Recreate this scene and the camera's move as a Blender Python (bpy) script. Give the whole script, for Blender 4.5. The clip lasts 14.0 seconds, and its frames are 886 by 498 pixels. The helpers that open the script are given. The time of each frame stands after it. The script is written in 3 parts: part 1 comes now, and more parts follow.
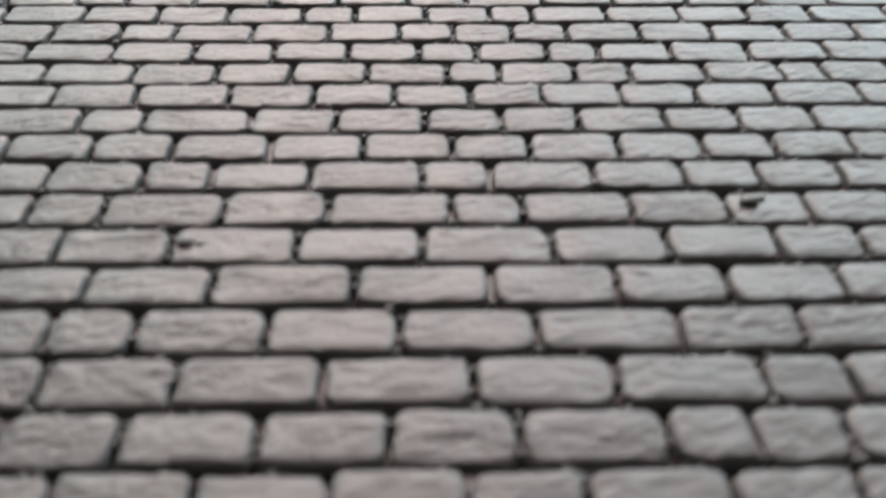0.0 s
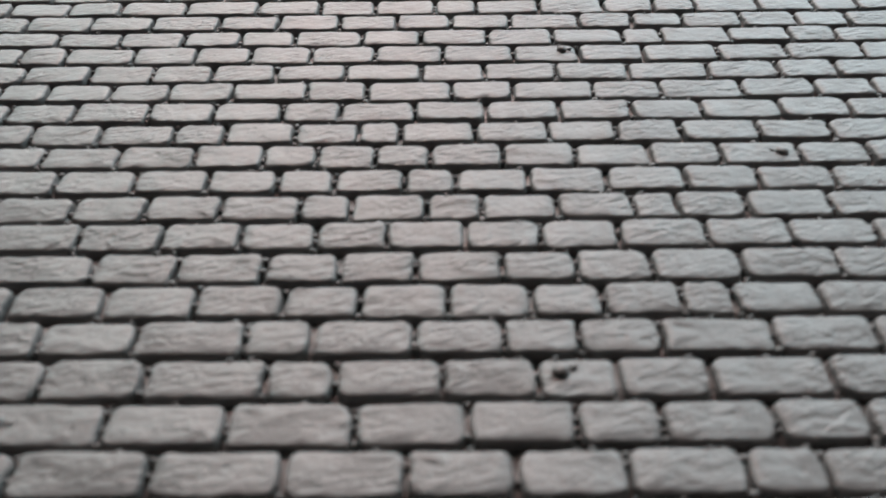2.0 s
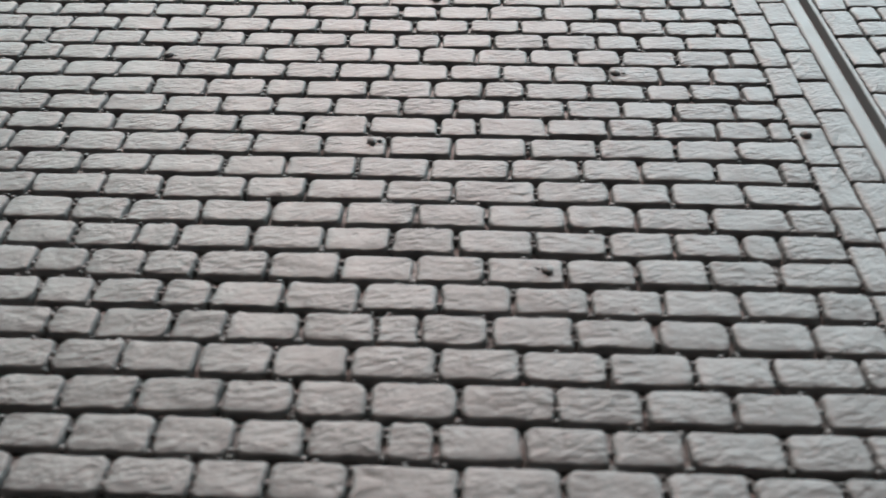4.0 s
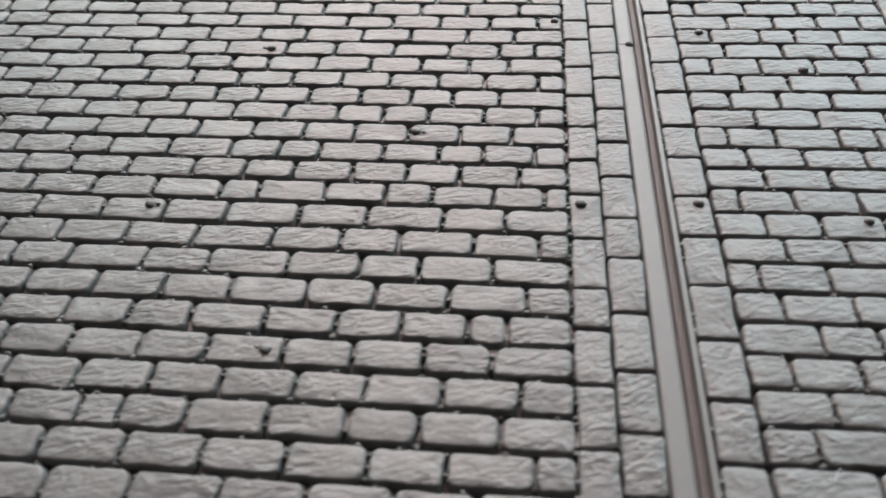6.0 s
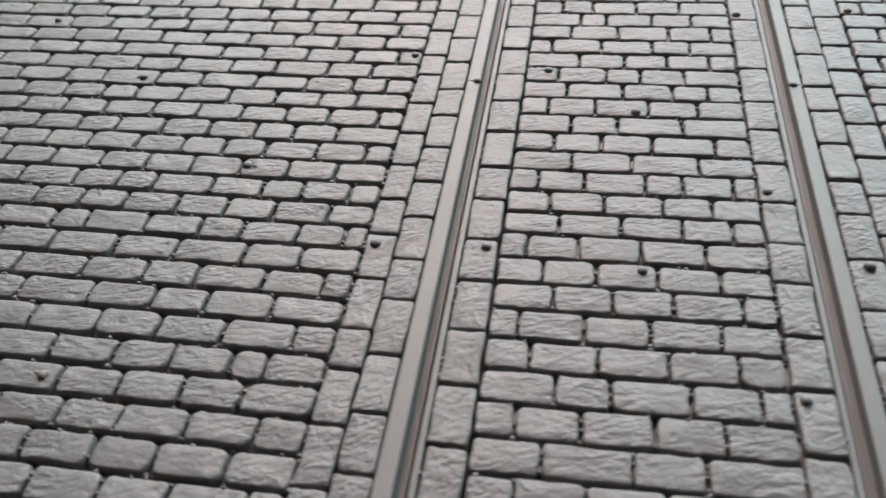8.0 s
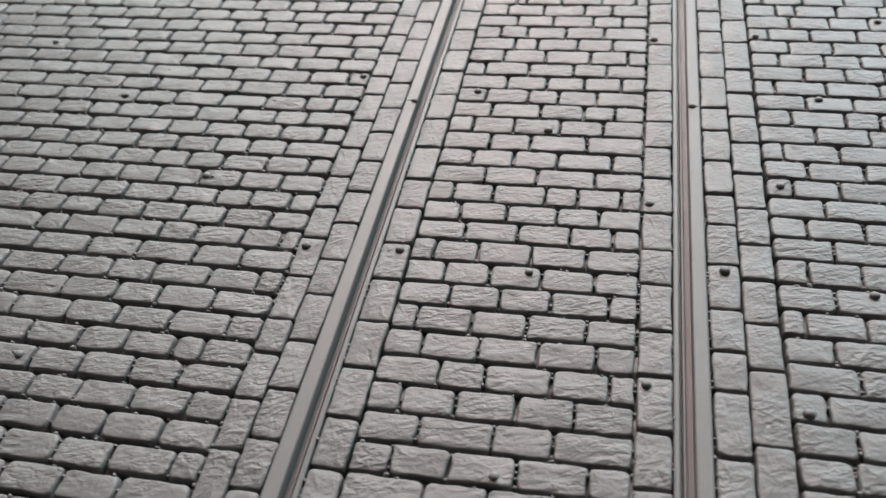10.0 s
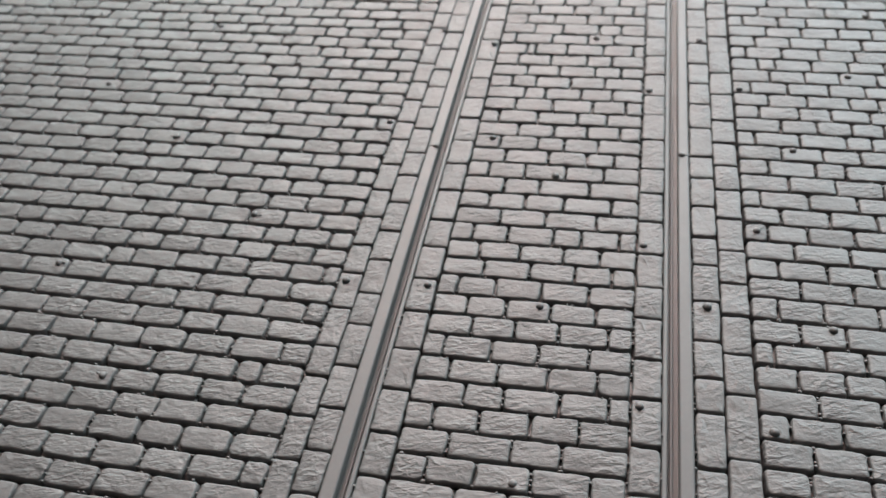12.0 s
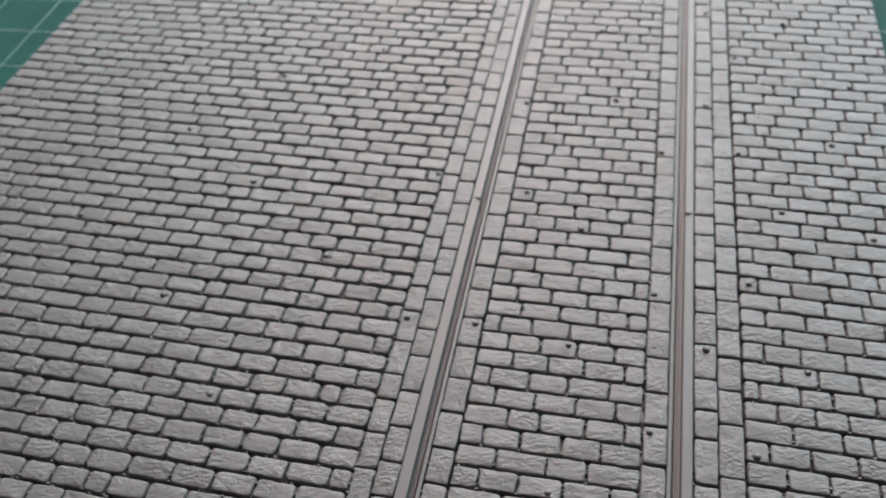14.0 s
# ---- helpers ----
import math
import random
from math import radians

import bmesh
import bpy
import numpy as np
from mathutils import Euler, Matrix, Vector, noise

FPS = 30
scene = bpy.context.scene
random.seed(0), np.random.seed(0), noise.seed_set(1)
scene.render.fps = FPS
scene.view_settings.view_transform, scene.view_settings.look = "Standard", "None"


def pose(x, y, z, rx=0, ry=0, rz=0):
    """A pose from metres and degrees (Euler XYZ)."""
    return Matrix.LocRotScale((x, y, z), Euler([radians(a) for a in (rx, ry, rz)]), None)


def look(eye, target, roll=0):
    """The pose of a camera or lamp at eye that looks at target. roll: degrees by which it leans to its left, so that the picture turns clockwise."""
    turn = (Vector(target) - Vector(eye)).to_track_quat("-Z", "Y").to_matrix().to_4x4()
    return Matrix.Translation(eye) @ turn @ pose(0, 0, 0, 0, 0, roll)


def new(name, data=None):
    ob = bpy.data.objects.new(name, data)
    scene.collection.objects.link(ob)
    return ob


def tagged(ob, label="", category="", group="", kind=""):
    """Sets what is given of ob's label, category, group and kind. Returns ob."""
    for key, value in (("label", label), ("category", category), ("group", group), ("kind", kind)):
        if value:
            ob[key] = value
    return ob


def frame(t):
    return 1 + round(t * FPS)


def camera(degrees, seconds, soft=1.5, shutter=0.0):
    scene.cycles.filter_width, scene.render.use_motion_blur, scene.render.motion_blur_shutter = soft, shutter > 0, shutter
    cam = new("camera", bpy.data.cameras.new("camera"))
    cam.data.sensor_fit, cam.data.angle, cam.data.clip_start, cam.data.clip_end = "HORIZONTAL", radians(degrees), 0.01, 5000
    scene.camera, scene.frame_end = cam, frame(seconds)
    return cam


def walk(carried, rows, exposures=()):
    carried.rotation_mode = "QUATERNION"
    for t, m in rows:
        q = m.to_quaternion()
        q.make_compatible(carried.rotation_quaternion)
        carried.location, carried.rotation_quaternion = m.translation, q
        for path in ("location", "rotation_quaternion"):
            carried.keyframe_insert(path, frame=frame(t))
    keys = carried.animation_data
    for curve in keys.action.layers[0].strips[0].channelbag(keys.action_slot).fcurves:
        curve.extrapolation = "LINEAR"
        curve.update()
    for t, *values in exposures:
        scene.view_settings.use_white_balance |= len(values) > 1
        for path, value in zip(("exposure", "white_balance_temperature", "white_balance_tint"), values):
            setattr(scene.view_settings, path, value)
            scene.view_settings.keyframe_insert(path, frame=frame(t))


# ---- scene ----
cam = camera(55.25, 14.0, soft=1.5, shutter=0.7)
cam.data.dof.use_dof = True
cam.data.dof.focus_distance = 0.111
cam.data.dof.aperture_fstop = 38.0
PATH = [
    (0, (-0.08762, -0.15535, 0.03741), (-0.08392, -0.07949, -0.02764), 0.57),
    (0.5, (-0.08454, -0.15278, 0.04258), (-0.08026, -0.07748, -0.02308), 0.94),
    (1, (-0.08037, -0.15047, 0.04458), (-0.07642, -0.07527, -0.02122), 0.67),
    (1.5, (-0.07620, -0.14883, 0.04631), (-0.07256, -0.07422, -0.02018), 0.43),
    (2, (-0.07231, -0.14720, 0.04839), (-0.07083, -0.07288, -0.01850), -0.58),
    (2.5, (-0.06551, -0.14413, 0.05165), (-0.06444, -0.07072, -0.01624), -0.47),
    (3, (-0.05897, -0.14079, 0.05459), (-0.05918, -0.06783, -0.01380), -1.00),
    (3.2, (-0.05686, -0.14024, 0.05541), (-0.05701, -0.06726, -0.01295), -0.58),
    (5.3, (-0.02320, -0.13432, 0.06251), (-0.03101, -0.06255, -0.00669), -3.18),
    (5.5, (-0.01987, -0.13326, 0.06344), (-0.02817, -0.06168, -0.00589), -3.39),
    (6, (-0.01335, -0.13102, 0.06350), (-0.02246, -0.05965, -0.00595), -3.56),
    (6.5, (-0.00470, -0.12751, 0.06440), (-0.01666, -0.05666, -0.00515), -4.53),
    (7, (0.00352, -0.12664, 0.06490), (-0.00991, -0.05570, -0.00430), -4.86),
    (7.5, (0.01051, -0.12686, 0.06620), (-0.00432, -0.05644, -0.00324), -5.34),
    (8, (0.01667, -0.12697, 0.06878), (0.00118, -0.05709, -0.00106), -5.42),
    (8.5, (0.02248, -0.12748, 0.07086), (0.00610, -0.05801, 0.00082), -5.62),
    (8.7, (0.02515, -0.12777, 0.07200), (0.00767, -0.05881, 0.00172), -6.21),
    (10.8, (0.03464, -0.13808, 0.08583), (0.01527, -0.06951, 0.01567), -7.17),
    (11, (0.03421, -0.13856, 0.08792), (0.01538, -0.07021, 0.01740), -6.83),
    (11.5, (0.03456, -0.14100, 0.09325), (0.01582, -0.07265, 0.02269), -6.71),
    (12, (0.03297, -0.14262, 0.09700), (0.01423, -0.07456, 0.02617), -6.60),
    (12.5, (0.03020, -0.14514, 0.10352), (0.01184, -0.07767, 0.03203), -5.88),
    (13, (0.02778, -0.14829, 0.11182), (0.00960, -0.08111, 0.04002), -5.47),
    (13.5, (0.02855, -0.15114, 0.11926), (0.00983, -0.08443, 0.04716), -5.74),
    (14, (0.02815, -0.15453, 0.12498), (0.00984, -0.08790, 0.05270), -5.25),
]
walk(cam, [(t, look(eye, target, roll)) for t, eye, target, roll in PATH],
     exposures=[(0.0, -0.06, 6720, 13), (1.0, -0.12, 6600, 11), (2.0, -0.12, 6550, 11), (3.0, 0.03, 6550, 10), (5.5, 0.05, 6550, 10),
                (12.5, 0.03, 6550, 10), (14.0, -0.03, 6450, 10)])

MM = 0.001

# ---- world and light: daylight from a window beyond the model, in a plain room ----
world = bpy.data.worlds.new("world")
scene.world = world
world.use_nodes = True
sky = world.node_tree.nodes.new("ShaderNodeTexSky")
sky.sky_type, sky.sun_disc = "NISHITA", False
sky.sun_elevation, sky.sun_rotation = radians(38), radians(150)
world.node_tree.links.new(sky.outputs[0], world.node_tree.nodes["Background"].inputs[0])
world.node_tree.nodes["Background"].inputs[1].default_value = 0.10

def window_pane(x0, x1, z0, z1, power, colour):
    """An area light standing in for the sky in one part of the window's opening, aimed at the table."""
    light = bpy.data.lights.new("window_light", "AREA")
    light.shape, light.size, light.size_y = "RECTANGLE", x1 - x0, z1 - z0
    light.energy, light.color = power, colour
    eye = Vector(((x0 + x1) / 2, 1.70, (z0 + z1) / 2))
    new("window_light", light).matrix_world = look(eye, (eye.x * 0.2, 0.0, 0.0))


# pane tints are made up: a warm middle and cool sides for the gloss
window_pane(-1.35, -0.69, 0.68, 1.63, 25.5, (0.70, 0.99, 0.98))
window_pane(-0.65, 0.25, 0.68, 1.63, 43.0, (1.0, 0.96, 0.935))
window_pane(0.29, 1.75, 0.62, 1.57, 63.0, (0.73, 0.94, 1.0))

# warm fill light, added unseen between the window and the table, reddens the sheen
FILL_POS = Vector((-0.22, 0.86, 0.95))
fill_light = bpy.data.lights.new("fill_light", "AREA")
fill_light.shape, fill_light.size = "DISK", 0.36
fill_light.energy, fill_light.color = 13.0, (1.0, 0.62, 0.55)
new("fill_light", fill_light).matrix_world = look(FILL_POS, (0.0, 0.0, 0.0))


# ---- materials ----
def nodes_of(name):
    m = bpy.data.materials.new(name)
    m.use_nodes = True
    n, l = m.node_tree.nodes, m.node_tree.links
    return m, n, l, n["Principled BSDF"]


def noise_node(n, l, coord, scale, detail=3.0, rough=0.55, stretch=(1, 1, 1), warp=0.0, turn=0.0):
    mapping = n.new("ShaderNodeMapping")
    mapping.vector_type = "TEXTURE"
    mapping.inputs["Scale"].default_value = [1 / s for s in stretch]
    mapping.inputs["Rotation"].default_value = (0, 0, radians(turn))
    l.new(coord, mapping.inputs["Vector"])
    t = n.new("ShaderNodeTexNoise")
    t.inputs["Scale"].default_value, t.inputs["Detail"].default_value, t.inputs["Roughness"].default_value = scale, detail, rough
    t.inputs["Distortion"].default_value = warp
    l.new(mapping.outputs[0], t.inputs["Vector"])
    return t.outputs["Fac"]


def ramp_node(n, l, fac, a, b, lo=0.3, hi=0.7):
    r = n.new("ShaderNodeValToRGB")
    r.color_ramp.elements[0].position, r.color_ramp.elements[1].position = lo, hi
    r.color_ramp.elements[0].color, r.color_ramp.elements[1].color = (*a, 1), (*b, 1)
    l.new(fac, r.inputs[0])
    return r.outputs[0]


def maths(n, l, op, a, b):
    """One step of arithmetic; a and b are sockets or numbers."""
    node = n.new("ShaderNodeMath")
    node.operation = op
    for socket, value in zip(node.inputs, (a, b)):
        if isinstance(value, (int, float)):
            socket.default_value = value
        else:
            l.new(value, socket)
    return node.outputs[0]


def styrene(name, tone, rough, swell, wrinkle, stretch, turn, grain, pits=0.0):
    """Unpainted grey polystyrene. The moulded relief, in millimetres: a slow swell, creased wrinkles, fine grain and a few pits."""
    m, n, l, bsdf = nodes_of(name)
    geo = n.new("ShaderNodeNewGeometry").outputs["Position"]
    tint = noise_node(n, l, geo, 60, 4)
    speck = noise_node(n, l, geo, 1700, 3, 0.6)
    mixed = n.new("ShaderNodeMixRGB")
    mixed.blend_type = "MULTIPLY"
    mixed.inputs[0].default_value = 0.5
    dark = tuple(c * 0.9 for c in tone)
    l.new(ramp_node(n, l, tint, dark, tone), mixed.inputs[1])
    l.new(ramp_node(n, l, speck, (0.86, 0.86, 0.86), (1, 1, 1)), mixed.inputs[2])
    l.new(mixed.outputs[0], bsdf.inputs["Base Color"])
    bsdf.inputs["Specular IOR Level"].default_value = 0.45
    shine = n.new("ShaderNodeMapRange")
    shine.inputs["To Min"].default_value, shine.inputs["To Max"].default_value = rough - 0.09, rough + 0.09
    l.new(noise_node(n, l, geo, 400, 3), shine.inputs[0])
    l.new(shine.outputs[0], bsdf.inputs["Roughness"])
    height = maths(n, l, "MULTIPLY", noise_node(n, l, geo, 380, 2.0, 0.5, (0.8, 1.1, 1), 0.2, turn), swell)
    if wrinkle:
        # creases where the noise crosses its middle; strong on some stones, faint on others
        much = n.new("ShaderNodeMapRange")
        much.inputs["From Min"].default_value, much.inputs["From Max"].default_value = 0.36, 0.62
        much.inputs["To Min"].default_value, much.inputs["To Max"].default_value = 0.3 * wrinkle, 1.3 * wrinkle
        l.new(noise_node(n, l, geo, 130, 1.0), much.inputs[0])
        relief = maths(n, l, "MULTIPLY", noise_node(n, l, geo, 1250, 2.2, 0.5, (0.55, 1.15, 1), 0.4, 14 - turn), 4.0)
        for scale, share, edge in ((560, 0.4, 0.07), (1050, 0.4, 0.07)):
            chip = n.new("ShaderNodeMapRange")
            chip.interpolation_type = "SMOOTHSTEP"
            chip.inputs["From Min"].default_value, chip.inputs["From Max"].default_value = 0.5 - edge, 0.5 + edge
            chip.inputs["To Max"].default_value = share
            l.new(noise_node(n, l, geo, scale, 2.0, 0.45, stretch, 0.4, turn + scale * 0.01), chip.inputs[0])
            relief = maths(n, l, "ADD", relief, chip.outputs[0])
        crease = maths(n, l, "ABSOLUTE", maths(n, l, "SUBTRACT", noise_node(n, l, geo, 780, 2.0, 0.45, stretch, 0.7, turn), 0.5), 0.0)
        crease = maths(n, l, "MINIMUM", maths(n, l, "MULTIPLY", crease, 6.0), 0.34)
        relief = maths(n, l, "ADD", relief, maths(n, l, "MULTIPLY", crease, ramp_node(n, l, noise_node(n, l, geo, 430, 1.0), (0, 0, 0), (1, 1, 1), 0.44, 0.6)))
        height = maths(n, l, "ADD", height, maths(n, l, "MULTIPLY", relief, much.outputs[0]))
    if pits:
        cell = n.new("ShaderNodeTexVoronoi")
        cell.inputs["Scale"].default_value = 420
        l.new(geo, cell.inputs["Vector"])
        dent = maths(n, l, "MINIMUM", maths(n, l, "MULTIPLY", cell.outputs["Distance"], 6.0), 1.0)
        height = maths(n, l, "ADD", height, maths(n, l, "MULTIPLY", dent, pits))
    height = maths(n, l, "ADD", height, maths(n, l, "MULTIPLY", speck, grain))
    b = n.new("ShaderNodeBump")
    b.inputs["Distance"].default_value, b.inputs["Strength"].default_value = 0.001, 1.0
    l.new(height, b.inputs["Height"])
    l.new(b.outputs[0], bsdf.inputs["Normal"])
    return m


GREY = (0.137, 0.134, 0.133)
STONE = styrene("grey_styrene_stone", GREY, 0.54, 0.15, 0.049, (0.5, 1.35, 1), 6, 0.065, 0.08)
KERB = styrene("grey_styrene_border_stone", GREY, 0.54, 0.19, 0.049, (0.62, 1.2, 1), -12, 0.065, 0.08)
BED = styrene("grey_styrene_bed", GREY, 0.7, 0.5, 0.0, (1, 1, 1), 0, 0.2)
RAIL = styrene("grey_styrene_rail", GREY, 0.54, 0.01, 0.0, (1, 0.05, 1), 0, 0.006)


def mat_green():
    m, n, l, bsdf = nodes_of("green_cutting_mat_vinyl")
    geo = n.new("ShaderNodeNewGeometry").outputs["Position"]
    l.new(ramp_node(n, l, noise_node(n, l, geo, 90, 5), (0.004, 0.050, 0.043), (0.0055, 0.064, 0.055)), bsdf.inputs["Base Color"])
    bsdf.inputs["Roughness"].default_value, bsdf.inputs["Specular IOR Level"].default_value = 0.85, 0.2
    b = n.new("ShaderNodeBump")
    b.inputs["Distance"].default_value, b.inputs["Strength"].default_value = 0.00005, 0.5
    l.new(noise_node(n, l, geo, 2500, 2), b.inputs["Height"])
    l.new(b.outputs[0], bsdf.inputs["Normal"])
    return m


def plain(name, a, b, scale, rough):
    m, n, l, bsdf = nodes_of(name)
    geo = n.new("ShaderNodeNewGeometry").outputs["Position"]
    l.new(ramp_node(n, l, noise_node(n, l, geo, scale, 4), a, b), bsdf.inputs["Base Color"])
    bsdf.inputs["Roughness"].default_value = rough
    return m


GREEN = mat_green()
LINE = plain("pale_print", (0.08, 0.17, 0.15), (0.10, 0.20, 0.17), 200, 0.6)
WOOD = plain("table_wood", (0.10, 0.063, 0.038), (0.14, 0.09, 0.055), 8, 0.45)
PLASTER = plain("wall_plaster", (0.060, 0.055, 0.053), (0.074, 0.068, 0.065), 3, 0.9)
FLOORING = plain("floor_boards", (0.10, 0.07, 0.045), (0.14, 0.10, 0.065), 4, 0.5)


# ---- helpers for meshes ----
def part(name, bm, material, parent=None, label=""):
    me = bpy.data.meshes.new(name)
    bm.to_mesh(me)
    bm.free()
    me.materials.append(material)
    ob = new(name, me)
    ob.parent = parent
    if label:
        ob["label"] = label
    return ob


def box(bm, x0, x1, y0, y1, z0, z1):
    v = [bm.verts.new(p) for p in ((x0, y0, z0), (x1, y0, z0), (x1, y1, z0), (x0, y1, z0), (x0, y0, z1), (x1, y0, z1), (x1, y1, z1), (x0, y1, z1))]
    for q in ((3, 2, 1, 0), (4, 5, 6, 7), (0, 1, 5, 4), (1, 2, 6, 5), (2, 3, 7, 6), (3, 0, 4, 7)):
        bm.faces.new([v[i] for i in q])
    return v


def smooth(ob):
    for p in ob.data.polygons:
        p.use_smooth = True
    return ob


# ---- the room, the table and the mat ----
def room():
    bm = bmesh.new()
    box(bm, -2.0, 2.0, -1.8, 1.8, -0.80, -0.76)
    tagged(part("floor", bm, FLOORING), "dark brown wooden floor of the room", "floor", kind="structure")
    bm = bmesh.new()
    box(bm, -2.0, 2.0, -1.8, 1.8, 2.30, 2.34)
    tagged(part("ceiling", bm, PLASTER), "plain dark grey painted ceiling", "ceiling", kind="structure")
    for name, spans in (
        ("wall_south", [(-2.0, 2.0, -1.88, -1.8, -0.76, 2.30)]),
        ("wall_west", [(-2.08, -2.0, -1.8, 1.8, -0.76, 2.30)]),
        ("wall_east", [(2.0, 2.08, -1.8, 1.8, -0.76, 2.30)]),
        ("wall_north", [(-2.0, -1.4, 1.8, 1.88, -0.76, 2.30), (1.8, 2.0, 1.8, 1.88, -0.76, 2.30), (-1.4, 1.8, 1.8, 1.88, -0.76, 0.4), (-1.4, 1.8, 1.8, 1.88, 1.68, 2.30)]),
    ):
        bm = bmesh.new()
        for s in spans:
            box(bm, *s)
        tagged(part(name, bm, PLASTER), "plain dark grey painted wall", "wall", kind="structure")


MAT_Z = -5.2 * MM
MAT_TURN = radians(1.5)


def table():
    bm = bmesh.new()
    box(bm, -0.75, 0.75, -0.42, 0.48, -0.03, 0.0)
    bmesh.ops.bevel(bm, geom=bm.edges[:], offset=0.003, segments=2, affect="EDGES")
    ob = tagged(part("table", bm, WOOD), "dark brown wooden work table under the mat", "table")
    ob.location = (0, 0, MAT_Z - 3 * MM)
    for x in (-0.70, 0.70):
        for y in (-0.37, 0.43):
            bm = bmesh.new()
            box(bm, x - 0.025, x + 0.025, y - 0.025, y + 0.025, -0.76 - MAT_Z + 3 * MM, -0.03)
            part("leg", bm, WOOD, ob)


def cutting_mat():
    bm = bmesh.new()
    box(bm, -0.30, 0.30, -0.225, 0.225, -3 * MM, 0)
    bmesh.ops.bevel(bm, geom=bm.edges[:], offset=0.0006, segments=2, affect="EDGES")
    ob = tagged(part("cutting_mat", bm, GREEN), "green self-healing cutting mat with pale grid lines under the model", "cutting mat")
    ob.matrix_basis = Matrix.Translation((-0.02, -0.02, MAT_Z)) @ Matrix.Rotation(MAT_TURN, 4, "Z")
    w, pitch = 0.17 * MM, 0.0178
    for i in range(-9, 23):
        x = -0.1231 + pitch * i
        bm = bmesh.new()
        box(bm, x - w, x + w, -0.215, 0.215, 0.0, 0.05 * MM)
        part("grid_line", bm, LINE, ob)
    for i in range(-14, 10):
        y = 0.0414 + pitch * i
        bm = bmesh.new()
        box(bm, -0.285, 0.285, y - w, y + w, 0.055 * MM, 0.09 * MM)
        part("grid_line", bm, LINE, ob)


def added_pendant():
    """A made-up hanging shade, out of view, round the warm fill: canopy, cord, and an open cone tilted to the table."""
    aim = look(FILL_POS, (0.0, 0.0, 0.0))
    top = FILL_POS + aim.to_3x3() @ Vector((0, 0, 0.10))
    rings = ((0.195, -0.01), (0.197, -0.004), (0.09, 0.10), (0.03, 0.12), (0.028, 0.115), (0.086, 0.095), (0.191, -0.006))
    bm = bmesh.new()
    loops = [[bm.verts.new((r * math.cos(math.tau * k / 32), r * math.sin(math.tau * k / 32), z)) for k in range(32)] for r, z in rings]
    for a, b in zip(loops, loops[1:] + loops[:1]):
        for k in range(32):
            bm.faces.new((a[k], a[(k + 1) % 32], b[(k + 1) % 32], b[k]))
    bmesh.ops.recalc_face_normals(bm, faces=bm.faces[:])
    ob = tagged(smooth(part("added_pendant", bm, PLASTER)), "dark pendant shade added out of view around the warm fill light", "lamp")
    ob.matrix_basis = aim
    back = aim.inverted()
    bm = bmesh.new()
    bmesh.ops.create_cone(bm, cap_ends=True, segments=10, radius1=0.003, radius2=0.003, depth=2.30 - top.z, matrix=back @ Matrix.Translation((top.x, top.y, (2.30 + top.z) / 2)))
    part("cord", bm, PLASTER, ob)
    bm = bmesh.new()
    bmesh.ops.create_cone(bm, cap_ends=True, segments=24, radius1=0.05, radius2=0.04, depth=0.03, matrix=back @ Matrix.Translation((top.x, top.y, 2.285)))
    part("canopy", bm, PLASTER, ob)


room()
added_pendant()
table()
cutting_mat()

# ---- the model street base ----
X_LOW, X_HIGH, Y_LOW, Y_HIGH = -131.5, 92.0, -141.0, 80.0
BED_Z = -1.7

bm = bmesh.new()
box(bm, X_LOW * MM, X_HIGH * MM, Y_LOW * MM, Y_HIGH * MM, MAT_Z, (BED_Z - 0.5) * MM)
bmesh.ops.bevel(bm, geom=[e for e in bm.edges], offset=0.0003, segments=1, affect="EDGES")
street_base = part("street_base", bm, BED)
tagged(street_base, "unpainted grey plastic model cobbled street with two tram rails", "model street")


def bed(name, x0, x1, label):
    """A strip of the sunken ground between the stones, slightly lumpy."""
    nx, ny = max(2, int((x1 - x0) / 1.6)), int((Y_HIGH - Y_LOW) / 1.6)
    bm = bmesh.new()
    grid = []
    for j in range(ny + 1):
        row = []
        for i in range(nx + 1):
            x, y = x0 + (x1 - x0) * i / nx, Y_LOW + (Y_HIGH - Y_LOW) * j / ny
            z = BED_Z + 0.16 * noise.noise((x * 0.9, y * 0.9, 3.0))
            row.append(bm.verts.new((x * MM, y * MM, z * MM)))
        grid.append(row)
    for j in range(ny):
        for i in range(nx):
            bm.faces.new((grid[j][i], grid[j][i + 1], grid[j + 1][i + 1], grid[j + 1][i]))
    rim = grid[0] + [r[-1] for r in grid[1:]] + grid[-1][-2::-1] + [r[0] for r in grid[-2:0:-1]]
    foot = [bm.verts.new((v.co.x, v.co.y, (BED_Z - 0.5) * MM)) for v in rim]
    for a in range(len(rim)):
        b = (a + 1) % len(rim)
        bm.faces.new((rim[b], rim[a], foot[a], foot[b]))
    return smooth(part(name, bm, BED, street_base, label))


